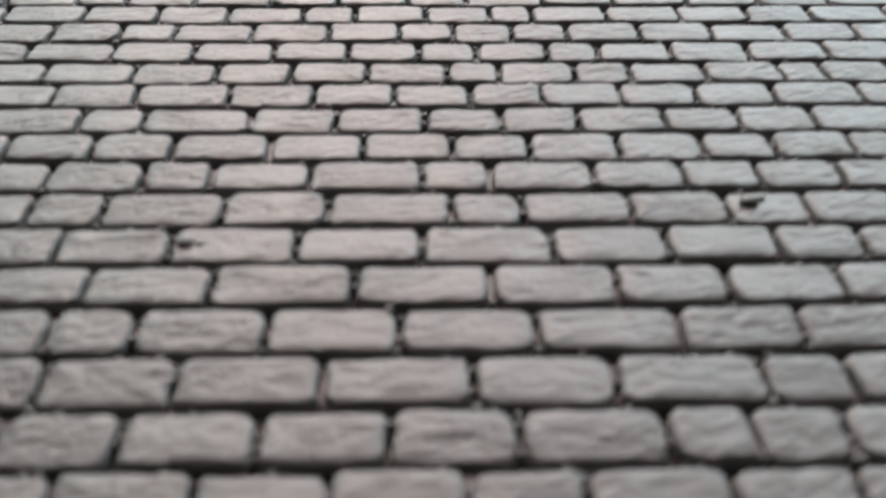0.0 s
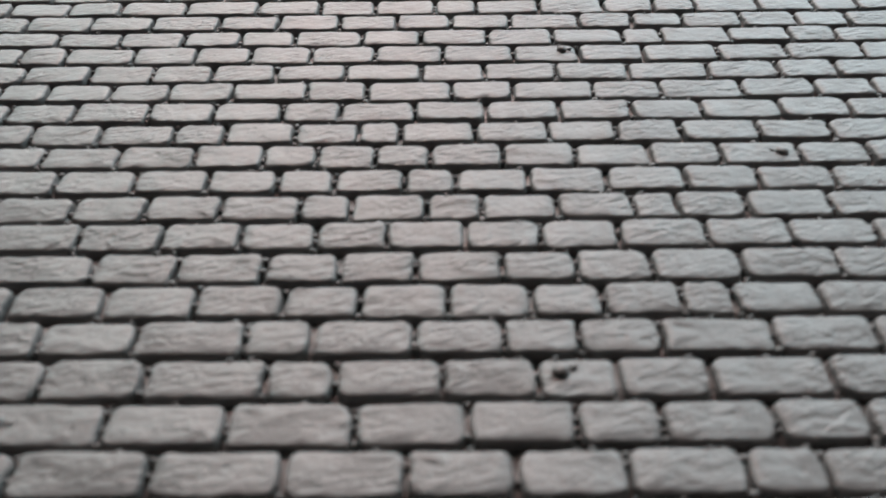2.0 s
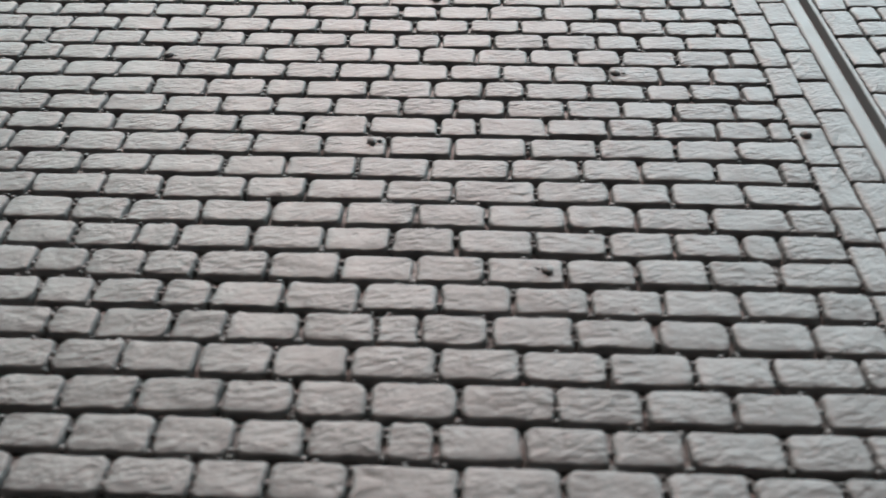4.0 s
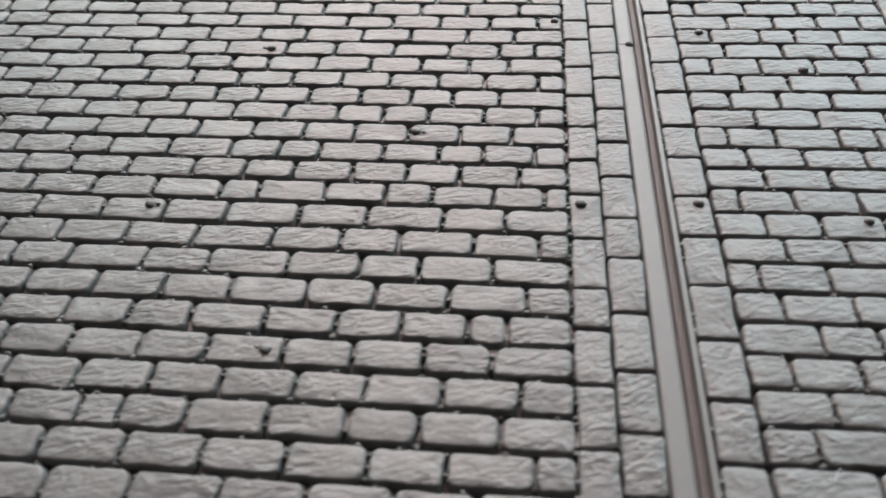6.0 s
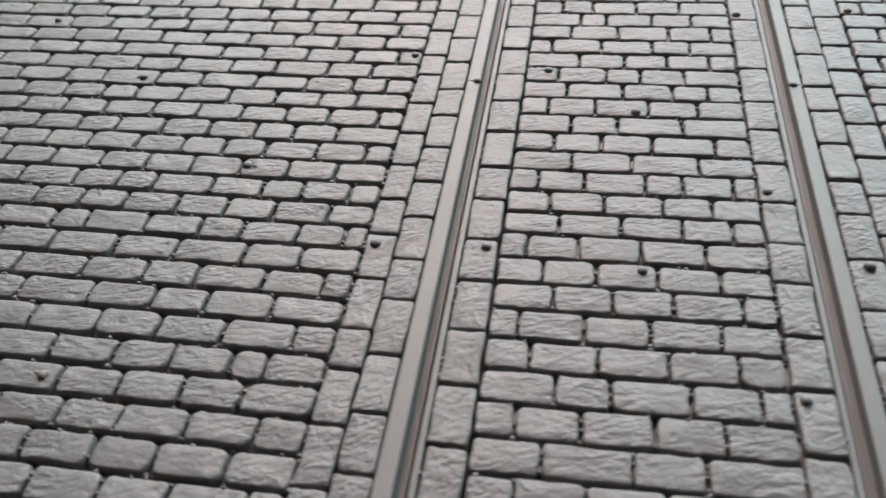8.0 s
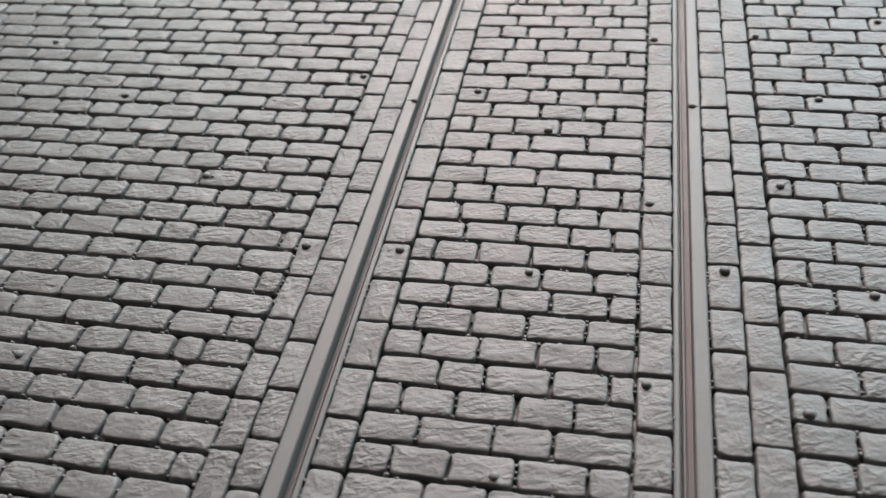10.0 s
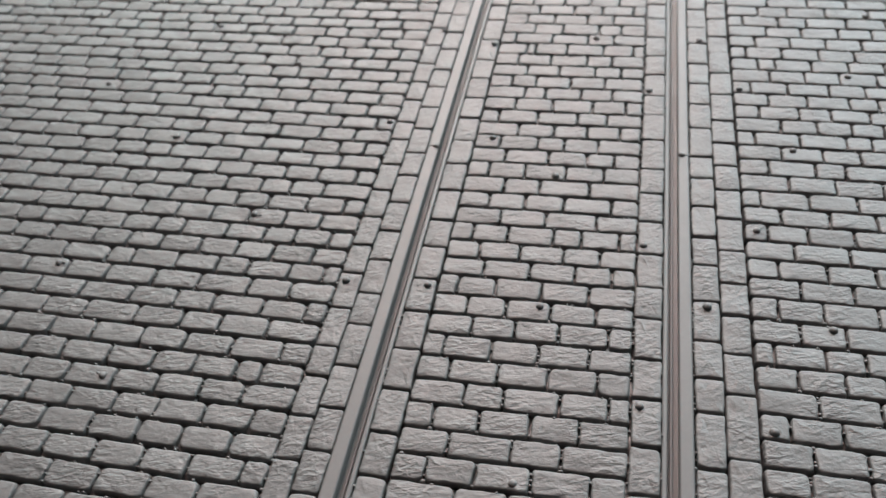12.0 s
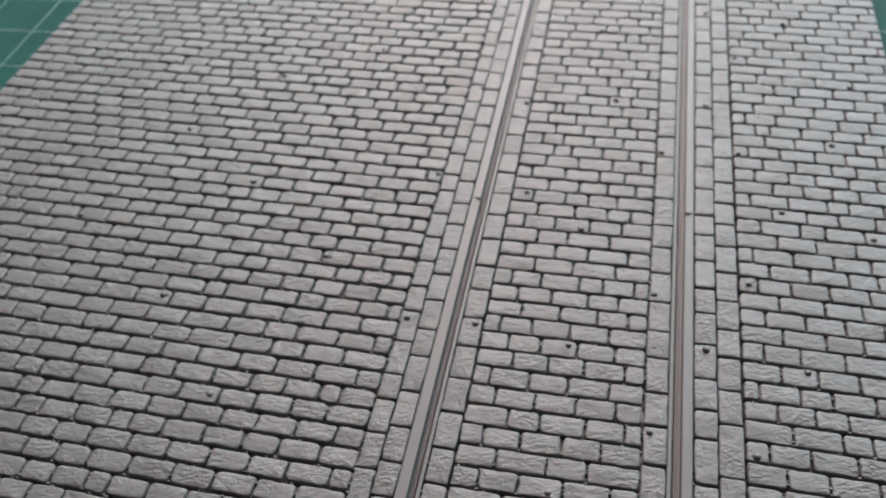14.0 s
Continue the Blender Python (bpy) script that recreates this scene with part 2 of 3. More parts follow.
def stone_shape(lx, ly, gx, gy, rnd, worn=1.0):
    """Verts and faces of one stone, in millimetres round its middle, for joints gx and gy wide: a sloping skirt, rounded shoulder and an uneven, slightly swollen top."""
    r = min(0.72, 0.2 * min(lx, ly)) * worn
    ring = []
    for cx, cy, a0 in ((1, 1, 0), (-1, 1, 90), (-1, -1, 180), (1, -1, 270)):
        rr = r * rnd.choice((0.6, 0.8, 1.0, 1.15, 1.35))
        ox, oy = rnd.uniform(-0.16, 0.11), rnd.uniform(-0.12, 0.07)
        for a in (10, 45, 80):
            an = radians(a0 + a)
            ring.append((cx * (lx / 2 - rr) + rr * math.cos(an) + cx * ox, cy * (ly / 2 - rr) + rr * math.sin(an) + cy * oy))
        flat = cx * cy > 0
        side = lx if flat else ly
        for along in (0.12, -0.12) if side < 5 else (0.22, 0.0, -0.22):
            along = (along + rnd.uniform(-0.04, 0.04)) * side
            out = rnd.uniform(-0.13, 0.06)
            ring.append((cx * along, cy * (ly / 2 + out)) if flat else (cx * (lx / 2 + out), cy * along))
    tx, ty, lift = rnd.uniform(-0.014, 0.014), rnd.uniform(-0.035, 0.035), rnd.uniform(-0.09, 0.07)
    n, verts = len(ring), []
    layers = ((0.42, 0.0, BED_Z - 0.3, 0.0), (0.34, 0.0, -0.95, 0.0), (0.10, 0.0, -0.40, 0.012), (0.0, -0.03, -0.15, 0.02), (0.0, -0.12, -0.03, 0.03), (0.0, -0.30, 0.01, 0.035), (0.0, -0.95, 0.02, 0.05))
    for spread, inset, z, rough in layers:
        fx, fy = 1 + max((0.7 * spread * gx + inset) / (lx / 2), -0.6), 1 + max((spread * gy + inset) / (ly / 2), -0.6)
        for x, y in ring:
            tilt = lift + tx * x + ty * y if z > -0.5 else 0.0
            verts.append((x * fx, y * fy, z + tilt + rnd.uniform(-rough, rough)))
    verts.append((0.0, 0.0, 0.03 + lift + rnd.uniform(-0.05, 0.05)))
    faces = []
    for k in range(len(layers) - 1):
        for i in range(n):
            j = (i + 1) % n
            faces.append((k * n + i, k * n + j, (k + 1) * n + j, (k + 1) * n + i))
    last = (len(layers) - 1) * n
    faces += [(last + i, last + (i + 1) % n, len(verts) - 1) for i in range(n)]
    return verts, faces


RND = random.Random(7)
JOINT_X, JOINT_Y = 0.42, 0.31


def stone_mesh(name, verts, faces, material=STONE):
    me = bpy.data.meshes.new(name)
    me.from_pydata([tuple(c * MM for c in v) for v in verts], [], faces)
    me.materials.append(material)
    me.polygons.foreach_set("use_smooth", [True] * len(me.polygons))
    return me


def lay(field, x, y, lx, ly, gx, gy, turn=0.0, worn=1.0):
    """Set one stone into its field: an object of its own, or one of the joined rest."""
    verts, faces = stone_shape(lx - gx, ly - gy, gx, gy, RND, worn)
    if abs(turn) > 1e-6:
        verts = [(a - turn * b, b + turn * a, c) for a, b, c in verts]
    if field["keep"](x, y) and field["count"] < 300:
        field["count"] += 1
        ob = new("stone", stone_mesh("stone", verts, faces, field["stone"]))
        ob.parent = field["bed"]
        ob.location = (x * MM, y * MM, 0)
    else:
        base = len(field["verts"])
        field["verts"] += [(a + x, b + y, c) for a, b, c in verts]
        field["faces"] += [tuple(i + base for i in q) for q in faces]


def field(name, x0, x1, label, keep, lean=0.0, bow=0.0, middle=0.0):
    return {"bed": bed(name, x0, x1, label), "x0": x0, "x1": x1, "keep": keep, "count": 0, "verts": [], "faces": [],
            "lean": lean, "bow": bow, "middle": middle, "stone": STONE, "open": 1.4 if x0 < 0 else 1.0, "worn": 0.95 if x0 < 0 else 0.7, "rows": [], "joints": []}


WEST = field("cobble_field", X_LOW, -8.0, "field of roughly squared cobbles in straight courses", lambda x, y: y < -44 and x > -104, -0.0195, 0.0000620, -50.0)
TRACK = field("cobble_field", 7.9, 37.9, "narrow cobble field between the two rails", lambda x, y: True)
EAST = field("cobble_field", 54.4, X_HIGH, "field of roughly squared cobbles beyond the rails", lambda x, y: True, -0.018, 0.0, 54.5)


def course(f, y, x, lengths):
    """One course of stones: the height of its middle line and the lengths of its stones from x on; the ends are filled up to the field's edges."""
    f["rows"].append((y, x, lengths))


def pave(f):
    rows = sorted(f["rows"], key=lambda r: r[0])
    pitch = 3.96
    while rows[0][0] - pitch > Y_LOW + 1.0:
        rows.insert(0, (rows[0][0] - pitch, None, []))
    while rows[-1][0] + pitch < Y_HIGH - 1.0:
        rows.append((rows[-1][0] + pitch, None, []))
    for n, (y, x, lengths) in enumerate(rows):
        below = rows[n - 1][0] if n else y - pitch
        above = rows[n + 1][0] if n + 1 < len(rows) else y + pitch
        low, high = (below + y) / 2, (above + y) / 2
        joints = [x] if x is not None else [f["x0"] + RND.uniform(30, 40) * 0.5]
        for s in lengths:
            joints.append(joints[-1] + s)
        while joints[-1] < f["x1"] - 9.5:
            joints.append(joints[-1] + RND.choice((5.2, 6.6, 7.0, 7.4, 7.9)))
        if f["x1"] - joints[-1] > 0.6:
            joints.append(f["x1"])
        joints[-1] = f["x1"] if abs(joints[-1] - f["x1"]) < 1.5 else joints[-1]
        while joints[0] > f["x0"] + 9.5:
            joints.insert(0, joints[0] - RND.choice((5.2, 6.6, 7.0, 7.4, 7.9)))
        if joints[0] - f["x0"] > 1.2:
            joints.insert(0, f["x0"])
        else:
            joints[0] = f["x0"]
        for a, b in zip(joints, joints[1:]):
            c = (a + b) / 2
            off = c - f["middle"]
            dy = f["lean"] * off + f["bow"] * off * off
            turn = f["lean"] + 2 * f["bow"] * off
            yy = (low + high) / 2 + dy
            if not Y_LOW + 2 < yy < Y_HIGH - 2:
                continue
            gx, gy = JOINT_X * RND.uniform(0.8, 1.3) * f["worn"], JOINT_Y * RND.uniform(0.75, 1.3) * f["open"]
            lay(f, c, yy + RND.uniform(-0.06, 0.06), b - a, high - low, gx, gy, turn, f["worn"])
            f["joints"].append((b, yy, (high - low) / 2, turn))
    if f["verts"]:
        rest = new("cobbles", stone_mesh("cobbles", f["verts"], f["faces"]))
        rest.parent = f["bed"]
        tagged(rest, "further cobbles of the same field", kind="stuff")


def border(x0, x1, y, lengths):
    """A single file of larger stones along a rail."""
    f = {"bed": bed("border_strip", x0 - 0.1 if x0 < -4 else x0, x1, "file of squared stones set along the rail"), "keep": lambda a, b: True, "stone": KERB, "count": 0, "verts": [], "faces": []}
    joints = [y]
    for s in lengths:
        joints.append(joints[-1] + s)
    while joints[0] > Y_LOW + 8:
        joints.insert(0, joints[0] - RND.choice((6.3, 6.9, 7.4)))
    while joints[-1] < Y_HIGH - 8:
        joints.append(joints[-1] + RND.choice((6.3, 6.9, 7.4)))
    for a, b in zip(joints, joints[1:]):
        gx, gy = 0.11 * RND.uniform(0.7, 1.5), 0.24 * RND.uniform(0.8, 1.25)
        lay(f, (x0 + x1) / 2 + RND.uniform(-0.05, 0.05), (a + b) / 2, x1 - x0, b - a, gx, gy, worn=0.55)


# courses of the wide field
course(WEST, -131.96, -106.3, [7.3, 6.9, 7.1, 6.1, 7.5])
course(WEST, -128.00, -103.6, [7.4, 7.1, 7.2, 8.0, 4.8])
course(WEST, -124.00, -109.1, [7.7, 8.4, 8.8, 8.3, 8.6])
course(WEST, -119.98, -104.7, [8.1, 8.1, 8.5, 8.8, 7.6])
course(WEST, -115.91, -108.7, [8.0, 9.3, 8.9, 8.2, 7.4, 7.4])
course(WEST, -111.95, -111.7, [7.6, 8.6, 8.6, 9.0, 7.9, 7.6, 6.0])
course(WEST, -107.83, -109.7, [8.6, 7.5, 8.9, 5.2, 7.8, 7.0, 6.0, 6.8, 8.8, 8.0])
course(WEST, -103.89, -114.9, [7.2, 5.1, 7.4, 8.5, 5.1, 7.9, 6.9, 5.7, 6.4, 8.6, 8.0, 7.7])
course(WEST, -99.91, -119.3, [6.7, 6.3, 7.6, 7.4, 7.1, 6.1, 7.1, 6.7, 5.8, 6.3, 4.2, 6.9, 7.0, 5.9])
course(WEST, -95.93, -114.7, [5.2, 8.8, 7.0, 7.4, 6.4, 6.3, 7.3, 6.2, 6.3, 7.6, 8.0, 7.3, 7.5, 7.0])
course(WEST, -91.94, -118.1, [7.0, 8.1, 7.2, 6.9, 6.6, 6.2, 6.9, 6.5, 6.8, 7.7, 7.3, 7.5, 7.4, 6.8, 7.6])
course(WEST, -88.01, -120.0, [7.8, 7.4, 6.7, 6.8, 7.2, 4.7, 6.8, 5.0, 6.9, 6.9, 3.9, 6.4, 7.6, 7.3, 6.6, 7.3])
course(WEST, -84.11, -114.9, [7.4, 7.5, 6.8, 6.6, 5.4, 6.6, 4.8, 6.8, 7.4, 7.4, 6.9, 7.2, 6.7, 7.2, 7.2])
course(WEST, -80.12, -110.0, [7.4, 7.4, 6.8, 5.2, 5.7, 5.4, 7.0, 7.1, 7.3, 6.9, 7.7, 6.9, 6.8, 6.6])
course(WEST, -76.17, -119.8, [7.3, 7.0, 7.5, 5.2, 7.1, 6.4, 4.2, 7.6, 7.4, 6.8, 6.6, 7.8, 7.3, 6.6, 6.7, 3.8])
course(WEST, -72.15, -116.3, [7.0, 7.8, 6.9, 7.1, 6.1, 7.8, 7.4, 7.7, 7.6, 7.3, 8.2, 7.2, 7.7, 7.9])
course(WEST, -68.17, -118.5, [5.1, 6.9, 6.3, 6.9, 8.0, 6.5, 9.2, 6.5, 8.7, 7.3, 8.8, 7.9, 6.4, 7.8])
course(WEST, -64.34, -102.9, [6.7, 7.1, 7.8, 8.4, 7.1, 7.9, 8.1, 8.9, 7.8, 6.5, 8.2, 7.0])
course(WEST, -60.23, -105.9, [7.1, 6.3, 7.0, 7.4, 7.7, 8.1, 7.5, 7.5, 8.6, 7.9, 8.7, 6.9])
course(WEST, -56.24, -108.5, [7.5, 6.8, 6.4, 8.0, 6.9, 7.9, 7.7, 8.3, 4.6, 8.0, 7.2, 5.5, 7.1, 5.8])
course(WEST, -52.44, -105.6, [8.2, 7.2, 7.5, 6.9, 6.7, 7.1, 8.3, 6.6, 6.1, 7.2, 6.7, 6.3, 7.1])
course(WEST, -48.40, -110.4, [8.3, 8.9, 7.8, 6.9, 7.5, 5.1, 7.8, 8.1, 6.3, 5.2, 7.9, 7.0, 5.4, 6.2])
course(WEST, -44.37, -98.1, [7.3, 8.1, 6.5, 7.1, 6.8, 6.9, 7.4, 6.7, 6.5, 7.0, 6.5, 6.5])
course(WEST, -40.42, -104.9, [4.9, 6.8, 7.2, 7.1, 6.3, 7.6, 6.8, 6.5, 7.2, 6.8, 6.1, 6.0, 7.1, 6.9])
course(WEST, -36.41, -106.4, [3.3, 6.5, 6.8, 7.5, 6.4, 6.5, 7.5, 6.6, 6.1, 6.9, 7.1, 6.8, 5.6, 6.2])
course(WEST, -32.48, -101.4, [6.9, 6.7, 7.8, 6.8, 6.9, 6.7, 6.6, 7.6, 6.9, 6.8, 6.7, 6.2, 7.2])
course(WEST, -28.54, -110.9, [6.6, 6.4, 7.4, 7.4, 6.9, 7.7, 7.0, 6.4, 5.3, 7.2, 7.6, 7.2, 6.7, 5.4])
course(WEST, -24.58, -108.6, [6.6, 6.7, 7.8, 8.3, 7.7, 8.3, 6.3, 8.9, 7.3, 8.6, 7.9, 7.1, 5.0])
course(WEST, -20.69, -114.2, [7.2, 7.7, 7.6, 7.5, 7.1, 8.4, 8.0, 7.9, 7.0, 8.4, 7.2, 8.3, 6.8])
course(WEST, -16.77, -118.7, [7.7, 8.6, 7.3, 6.8, 7.0, 8.0, 8.1, 7.8, 8.7, 8.5, 6.9, 7.2, 7.3, 7.1])
course(WEST, -12.87, -116.6, [8.0, 4.8, 7.3, 6.5, 6.8, 7.9, 7.7, 7.6, 7.8, 7.6, 7.6, 7.5, 7.1, 7.9])
course(WEST, -8.96, -120.6, [7.5, 7.0, 7.5, 6.8, 6.7, 6.4, 8.4, 7.5, 7.1, 6.7, 7.0, 7.8, 6.9, 7.5, 6.8])
course(WEST, -5.00, -124.3, [6.9, 8.4, 8.0, 7.2, 6.3, 7.3, 7.7, 7.2, 7.7, 7.1, 7.1, 7.5, 7.0, 6.6, 8.0])
course(WEST, -1.09, -126.5, [4.6, 6.6, 7.1, 5.3, 7.3, 6.3, 6.8, 7.4, 6.7, 7.4, 7.7, 7.0, 7.7, 6.0, 6.6, 7.1, 7.5])
course(WEST, 3.00, -123.3, [5.8, 7.5, 5.7, 7.1, 5.8, 7.8, 7.1, 5.1, 7.5, 7.5, 7.5, 7.6, 6.8, 6.5, 6.2, 7.7])
course(WEST, 7.04, -109.4, [6.4, 7.3, 6.6, 7.2, 7.4, 7.9, 7.7, 7.2, 7.0, 7.3, 7.2, 5.5, 6.5, 5.7])
course(WEST, 11.02, -106.7, [7.1, 6.6, 7.2, 7.2, 8.4, 7.4, 8.2, 7.1, 7.2, 7.3, 5.7, 6.4, 5.9])
course(WEST, 14.96, -110.0, [4.9, 7.6, 7.5, 6.9, 5.9, 5.3, 7.3, 6.6, 7.9, 5.3, 6.1, 7.4, 5.2, 7.1, 5.5])
course(WEST, 18.81, -113.7, [5.8, 6.1, 7.9, 7.2, 7.1, 6.5, 6.8, 6.4, 6.6, 6.2, 6.7, 6.6, 6.0, 7.0, 6.1])
course(WEST, 22.71, -105.1, [6.9, 6.3, 7.8, 6.5, 7.7, 6.6, 6.1, 7.2, 6.1, 7.2, 6.1, 7.2, 6.8])
course(WEST, 26.74, -109.7, [6.2, 6.9, 6.6, 7.6, 7.7, 7.5, 6.1, 7.0, 6.6, 6.1, 6.5, 7.2, 7.9])
course(WEST, 30.49, -106.1, [7.3, 6.3, 6.0, 6.6, 7.1, 7.9, 6.9, 6.9, 6.3, 6.9, 5.5, 6.7, 7.5])
course(WEST, 34.59, -108.0, [6.5, 6.9, 6.3, 7.2, 5.9, 6.1, 6.1, 7.2, 6.8, 6.0, 7.1, 6.3, 6.8])
course(WEST, 38.54, -111.7, [6.9, 6.8, 7.5, 6.9, 5.7, 6.4, 5.8, 6.3, 7.1, 6.7, 6.4, 6.8, 6.8, 5.1])
course(WEST, 42.39, -113.7, [7.0, 6.9, 6.7, 6.4, 6.9, 6.3, 8.4, 7.4, 7.6, 6.6, 8.0, 7.0, 6.1])
course(WEST, 46.08, -76.7, [7.9, 6.9, 7.8, 6.3, 7.8, 8.0, 5.3, 6.1])
course(WEST, 50.04, -58.4, [6.9, 7.5, 6.7, 7.3, 5.0])

# courses between the rails
course(TRACK, -88.67, 8.0, [4.4, 6.4, 7.2, 7.4])
course(TRACK, -84.78, 8.0, [6.6, 8.3, 6.6, 8.4])
course(TRACK, -80.75, 8.0, [3.8, 6.3, 6.9, 6.5, 6.2])
course(TRACK, -76.71, 8.0, [7.4, 5.4, 7.7, 6.6, 2.7])
course(TRACK, -72.72, 8.0, [4.6, 6.9, 7.0, 6.8, 4.4])
course(TRACK, -68.65, 8.0, [3.1, 6.9, 6.8, 7.1, 5.9])
course(TRACK, -64.61, 8.0, [6.5, 6.4, 6.4, 7.1, 3.4])
course(TRACK, -60.65, 8.0, [5.1, 5.9, 6.7, 6.7, 5.4])
course(TRACK, -56.67, 8.0, [3.0, 5.9, 7.1, 7.1, 6.6])
course(TRACK, -52.68, 8.0, [6.5, 7.2, 7.0, 5.6, 3.5])
course(TRACK, -48.90, 8.0, [5.2, 6.5, 6.9, 5.7, 5.4])
course(TRACK, -44.82, 8.0, [3.5, 5.7, 7.5, 4.4, 6.0, 2.7])
course(TRACK, -40.79, 8.0, [7.5, 7.5, 8.3, 6.5])
course(TRACK, -37.00, 8.0, [5.0, 6.1, 6.5, 7.9, 4.4])
course(TRACK, -32.85, 8.0, [7.0, 6.2, 8.4, 8.2])
course(TRACK, -28.80, 8.0, [3.8, 6.4, 7.1, 6.5, 5.9])
course(TRACK, -24.83, 8.0, [6.1, 7.7, 6.8, 4.8, 4.4])
course(TRACK, -21.02, 8.0, [4.7, 6.8, 4.8, 6.1, 7.3])
course(TRACK, -17.02, 8.0, [7.5, 6.6, 6.0, 6.0, 3.7])
course(TRACK, -13.26, 8.0, [3.3, 7.4, 7.4, 5.4, 6.3])
course(TRACK, -9.20, 8.0, [6.0, 7.1, 7.5, 6.2, 3.0])
course(TRACK, -5.33, 8.0, [7.3, 4.0, 6.9, 5.9, 5.7])
course(TRACK, -1.51, 8.0, [4.4, 4.7, 6.8, 6.6, 7.3])
course(TRACK, 2.50, 8.0, [6.9, 6.4, 7.1, 5.1, 4.3])
course(TRACK, 6.23, 8.0, [4.7, 6.5, 7.4, 4.9, 6.4])
course(TRACK, 10.33, 8.0, [6.0, 1.7, 6.5, 7.4, 6.0, 2.3])
course(TRACK, 14.31, 8.0, [3.1, 7.7, 7.4, 5.3, 6.4])
course(TRACK, 18.12, 8.0, [6.8, 5.9, 7.6, 4.6, 4.8])
course(TRACK, 22.19, 8.0, [4.7, 5.9, 7.0, 5.5, 6.7])
course(TRACK, 26.07, 8.0, [6.9, 7.6, 6.1, 6.5, 2.7])
course(TRACK, 30.01, 8.0, [5.2, 7.0, 5.6, 6.2, 5.8])
course(TRACK, 34.10, 8.0, [7.4, 7.6, 6.9, 7.9])
course(TRACK, 38.02, 8.0, [4.4, 6.9, 7.7, 7.4, 3.4])
course(TRACK, 41.86, 8.0, [6.0, 7.1, 7.7, 3.6, 5.4])
course(TRACK, 45.94, 8.0, [7.3, 8.1, 3.5, 7.8, 3.1])
course(TRACK, 49.60, 8.0, [4.3, 7.5, 6.2, 5.6, 6.3])
course(TRACK, 53.48, 8.0, [5.7, 7.4, 7.8, 6.3, 2.6])
course(TRACK, 57.28, 8.0, [8.0, 7.9, 7.7, 6.3])

# courses beyond the rails
course(EAST, -80.56, 54.5, [6.2, 6.3])
course(EAST, -76.59, 54.5, [3.7, 6.4, 7.1])
course(EAST, -72.44, 54.5, [7.6, 7.7, 4.6])
course(EAST, -68.61, 54.5, [5.4, 6.0, 5.2])
course(EAST, -64.54, 54.5, [2.6, 6.7, 5.2, 6.9])
course(EAST, -60.52, 54.5, [6.4, 6.1, 6.8])
course(EAST, -56.08, 54.5, [3.8, 6.2, 7.4])
course(EAST, -52.08, 54.5, [7.3, 7.3, 6.3])
course(EAST, -48.29, 54.5, [4.4, 7.0, 6.9, 6.6])
course(EAST, -44.13, 54.5, [7.1, 8.1, 6.5])
course(EAST, -40.33, 54.5, [3.5, 6.0, 6.9, 7.0])
course(EAST, -36.26, 54.5, [5.8, 7.4, 7.0])
course(EAST, -32.30, 54.5, [2.9, 7.5, 7.5, 6.7])
course(EAST, -28.19, 54.5, [7.7, 7.3, 7.4])
course(EAST, -24.14, 54.5, [4.8, 7.5, 4.8, 7.4])
course(EAST, -20.20, 54.5, [7.2, 6.7, 6.1, 7.0])
course(EAST, -16.33, 54.5, [3.0, 7.6, 7.6, 4.2, 6.8])
course(EAST, -12.26, 54.5, [7.7, 6.1, 5.8, 5.3])
course(EAST, -8.44, 54.5, [4.2, 7.0, 5.4, 6.6, 5.6])
course(EAST, -4.46, 54.5, [6.1, 6.9, 7.2, 5.0])
course(EAST, -0.74, 54.5, [3.2, 6.6, 7.4, 6.3, 6.2])
course(EAST, 3.46, 54.5, [7.0, 6.3, 6.2, 6.6, 5.6])
course(EAST, 7.38, 54.5, [5.0, 3.2, 6.7, 6.7, 6.4])
course(EAST, 11.28, 54.5, [2.9, 6.9, 6.9, 6.6, 6.5])
course(EAST, 15.53, 54.5, [5.0, 6.7, 6.7, 6.7, 6.4])
course(EAST, 19.46, 54.5, [7.4, 6.8, 7.0, 6.4])
course(EAST, 23.33, 54.5, [3.0, 7.0, 5.6, 7.7, 7.4])
course(EAST, 27.42, 54.5, [6.2, 5.9, 7.5, 8.4])
course(EAST, 31.13, 54.5, [8.4, 8.1, 7.7, 7.8])
course(EAST, 34.90, 54.5, [4.1, 8.9, 8.7, 7.3, 7.1])
course(EAST, 38.83, 54.5, [6.3, 4.2, 7.2, 7.9, 6.5])
course(EAST, 42.48, 54.5, [2.7, 5.8, 7.1, 7.2, 6.5, 6.3])
course(EAST, 46.35, 54.5, [3.8, 8.0, 7.2, 7.4, 6.9])
course(EAST, 50.00, 54.5, [6.9, 7.1, 7.7, 8.1, 5.4, 3.2])
course(EAST, 53.86, 54.5, [5.4, 3.5, 6.8, 7.1, 5.3, 3.2, 6.9])
course(EAST, 57.82, 54.5, [3.6, 7.4, 7.6, 7.5, 6.9, 5.0])
course(EAST, 61.50, 54.5, [6.9, 6.4, 7.1, 7.9, 7.6, 2.2])

for f in (WEST, TRACK, EAST):
    pave(f)

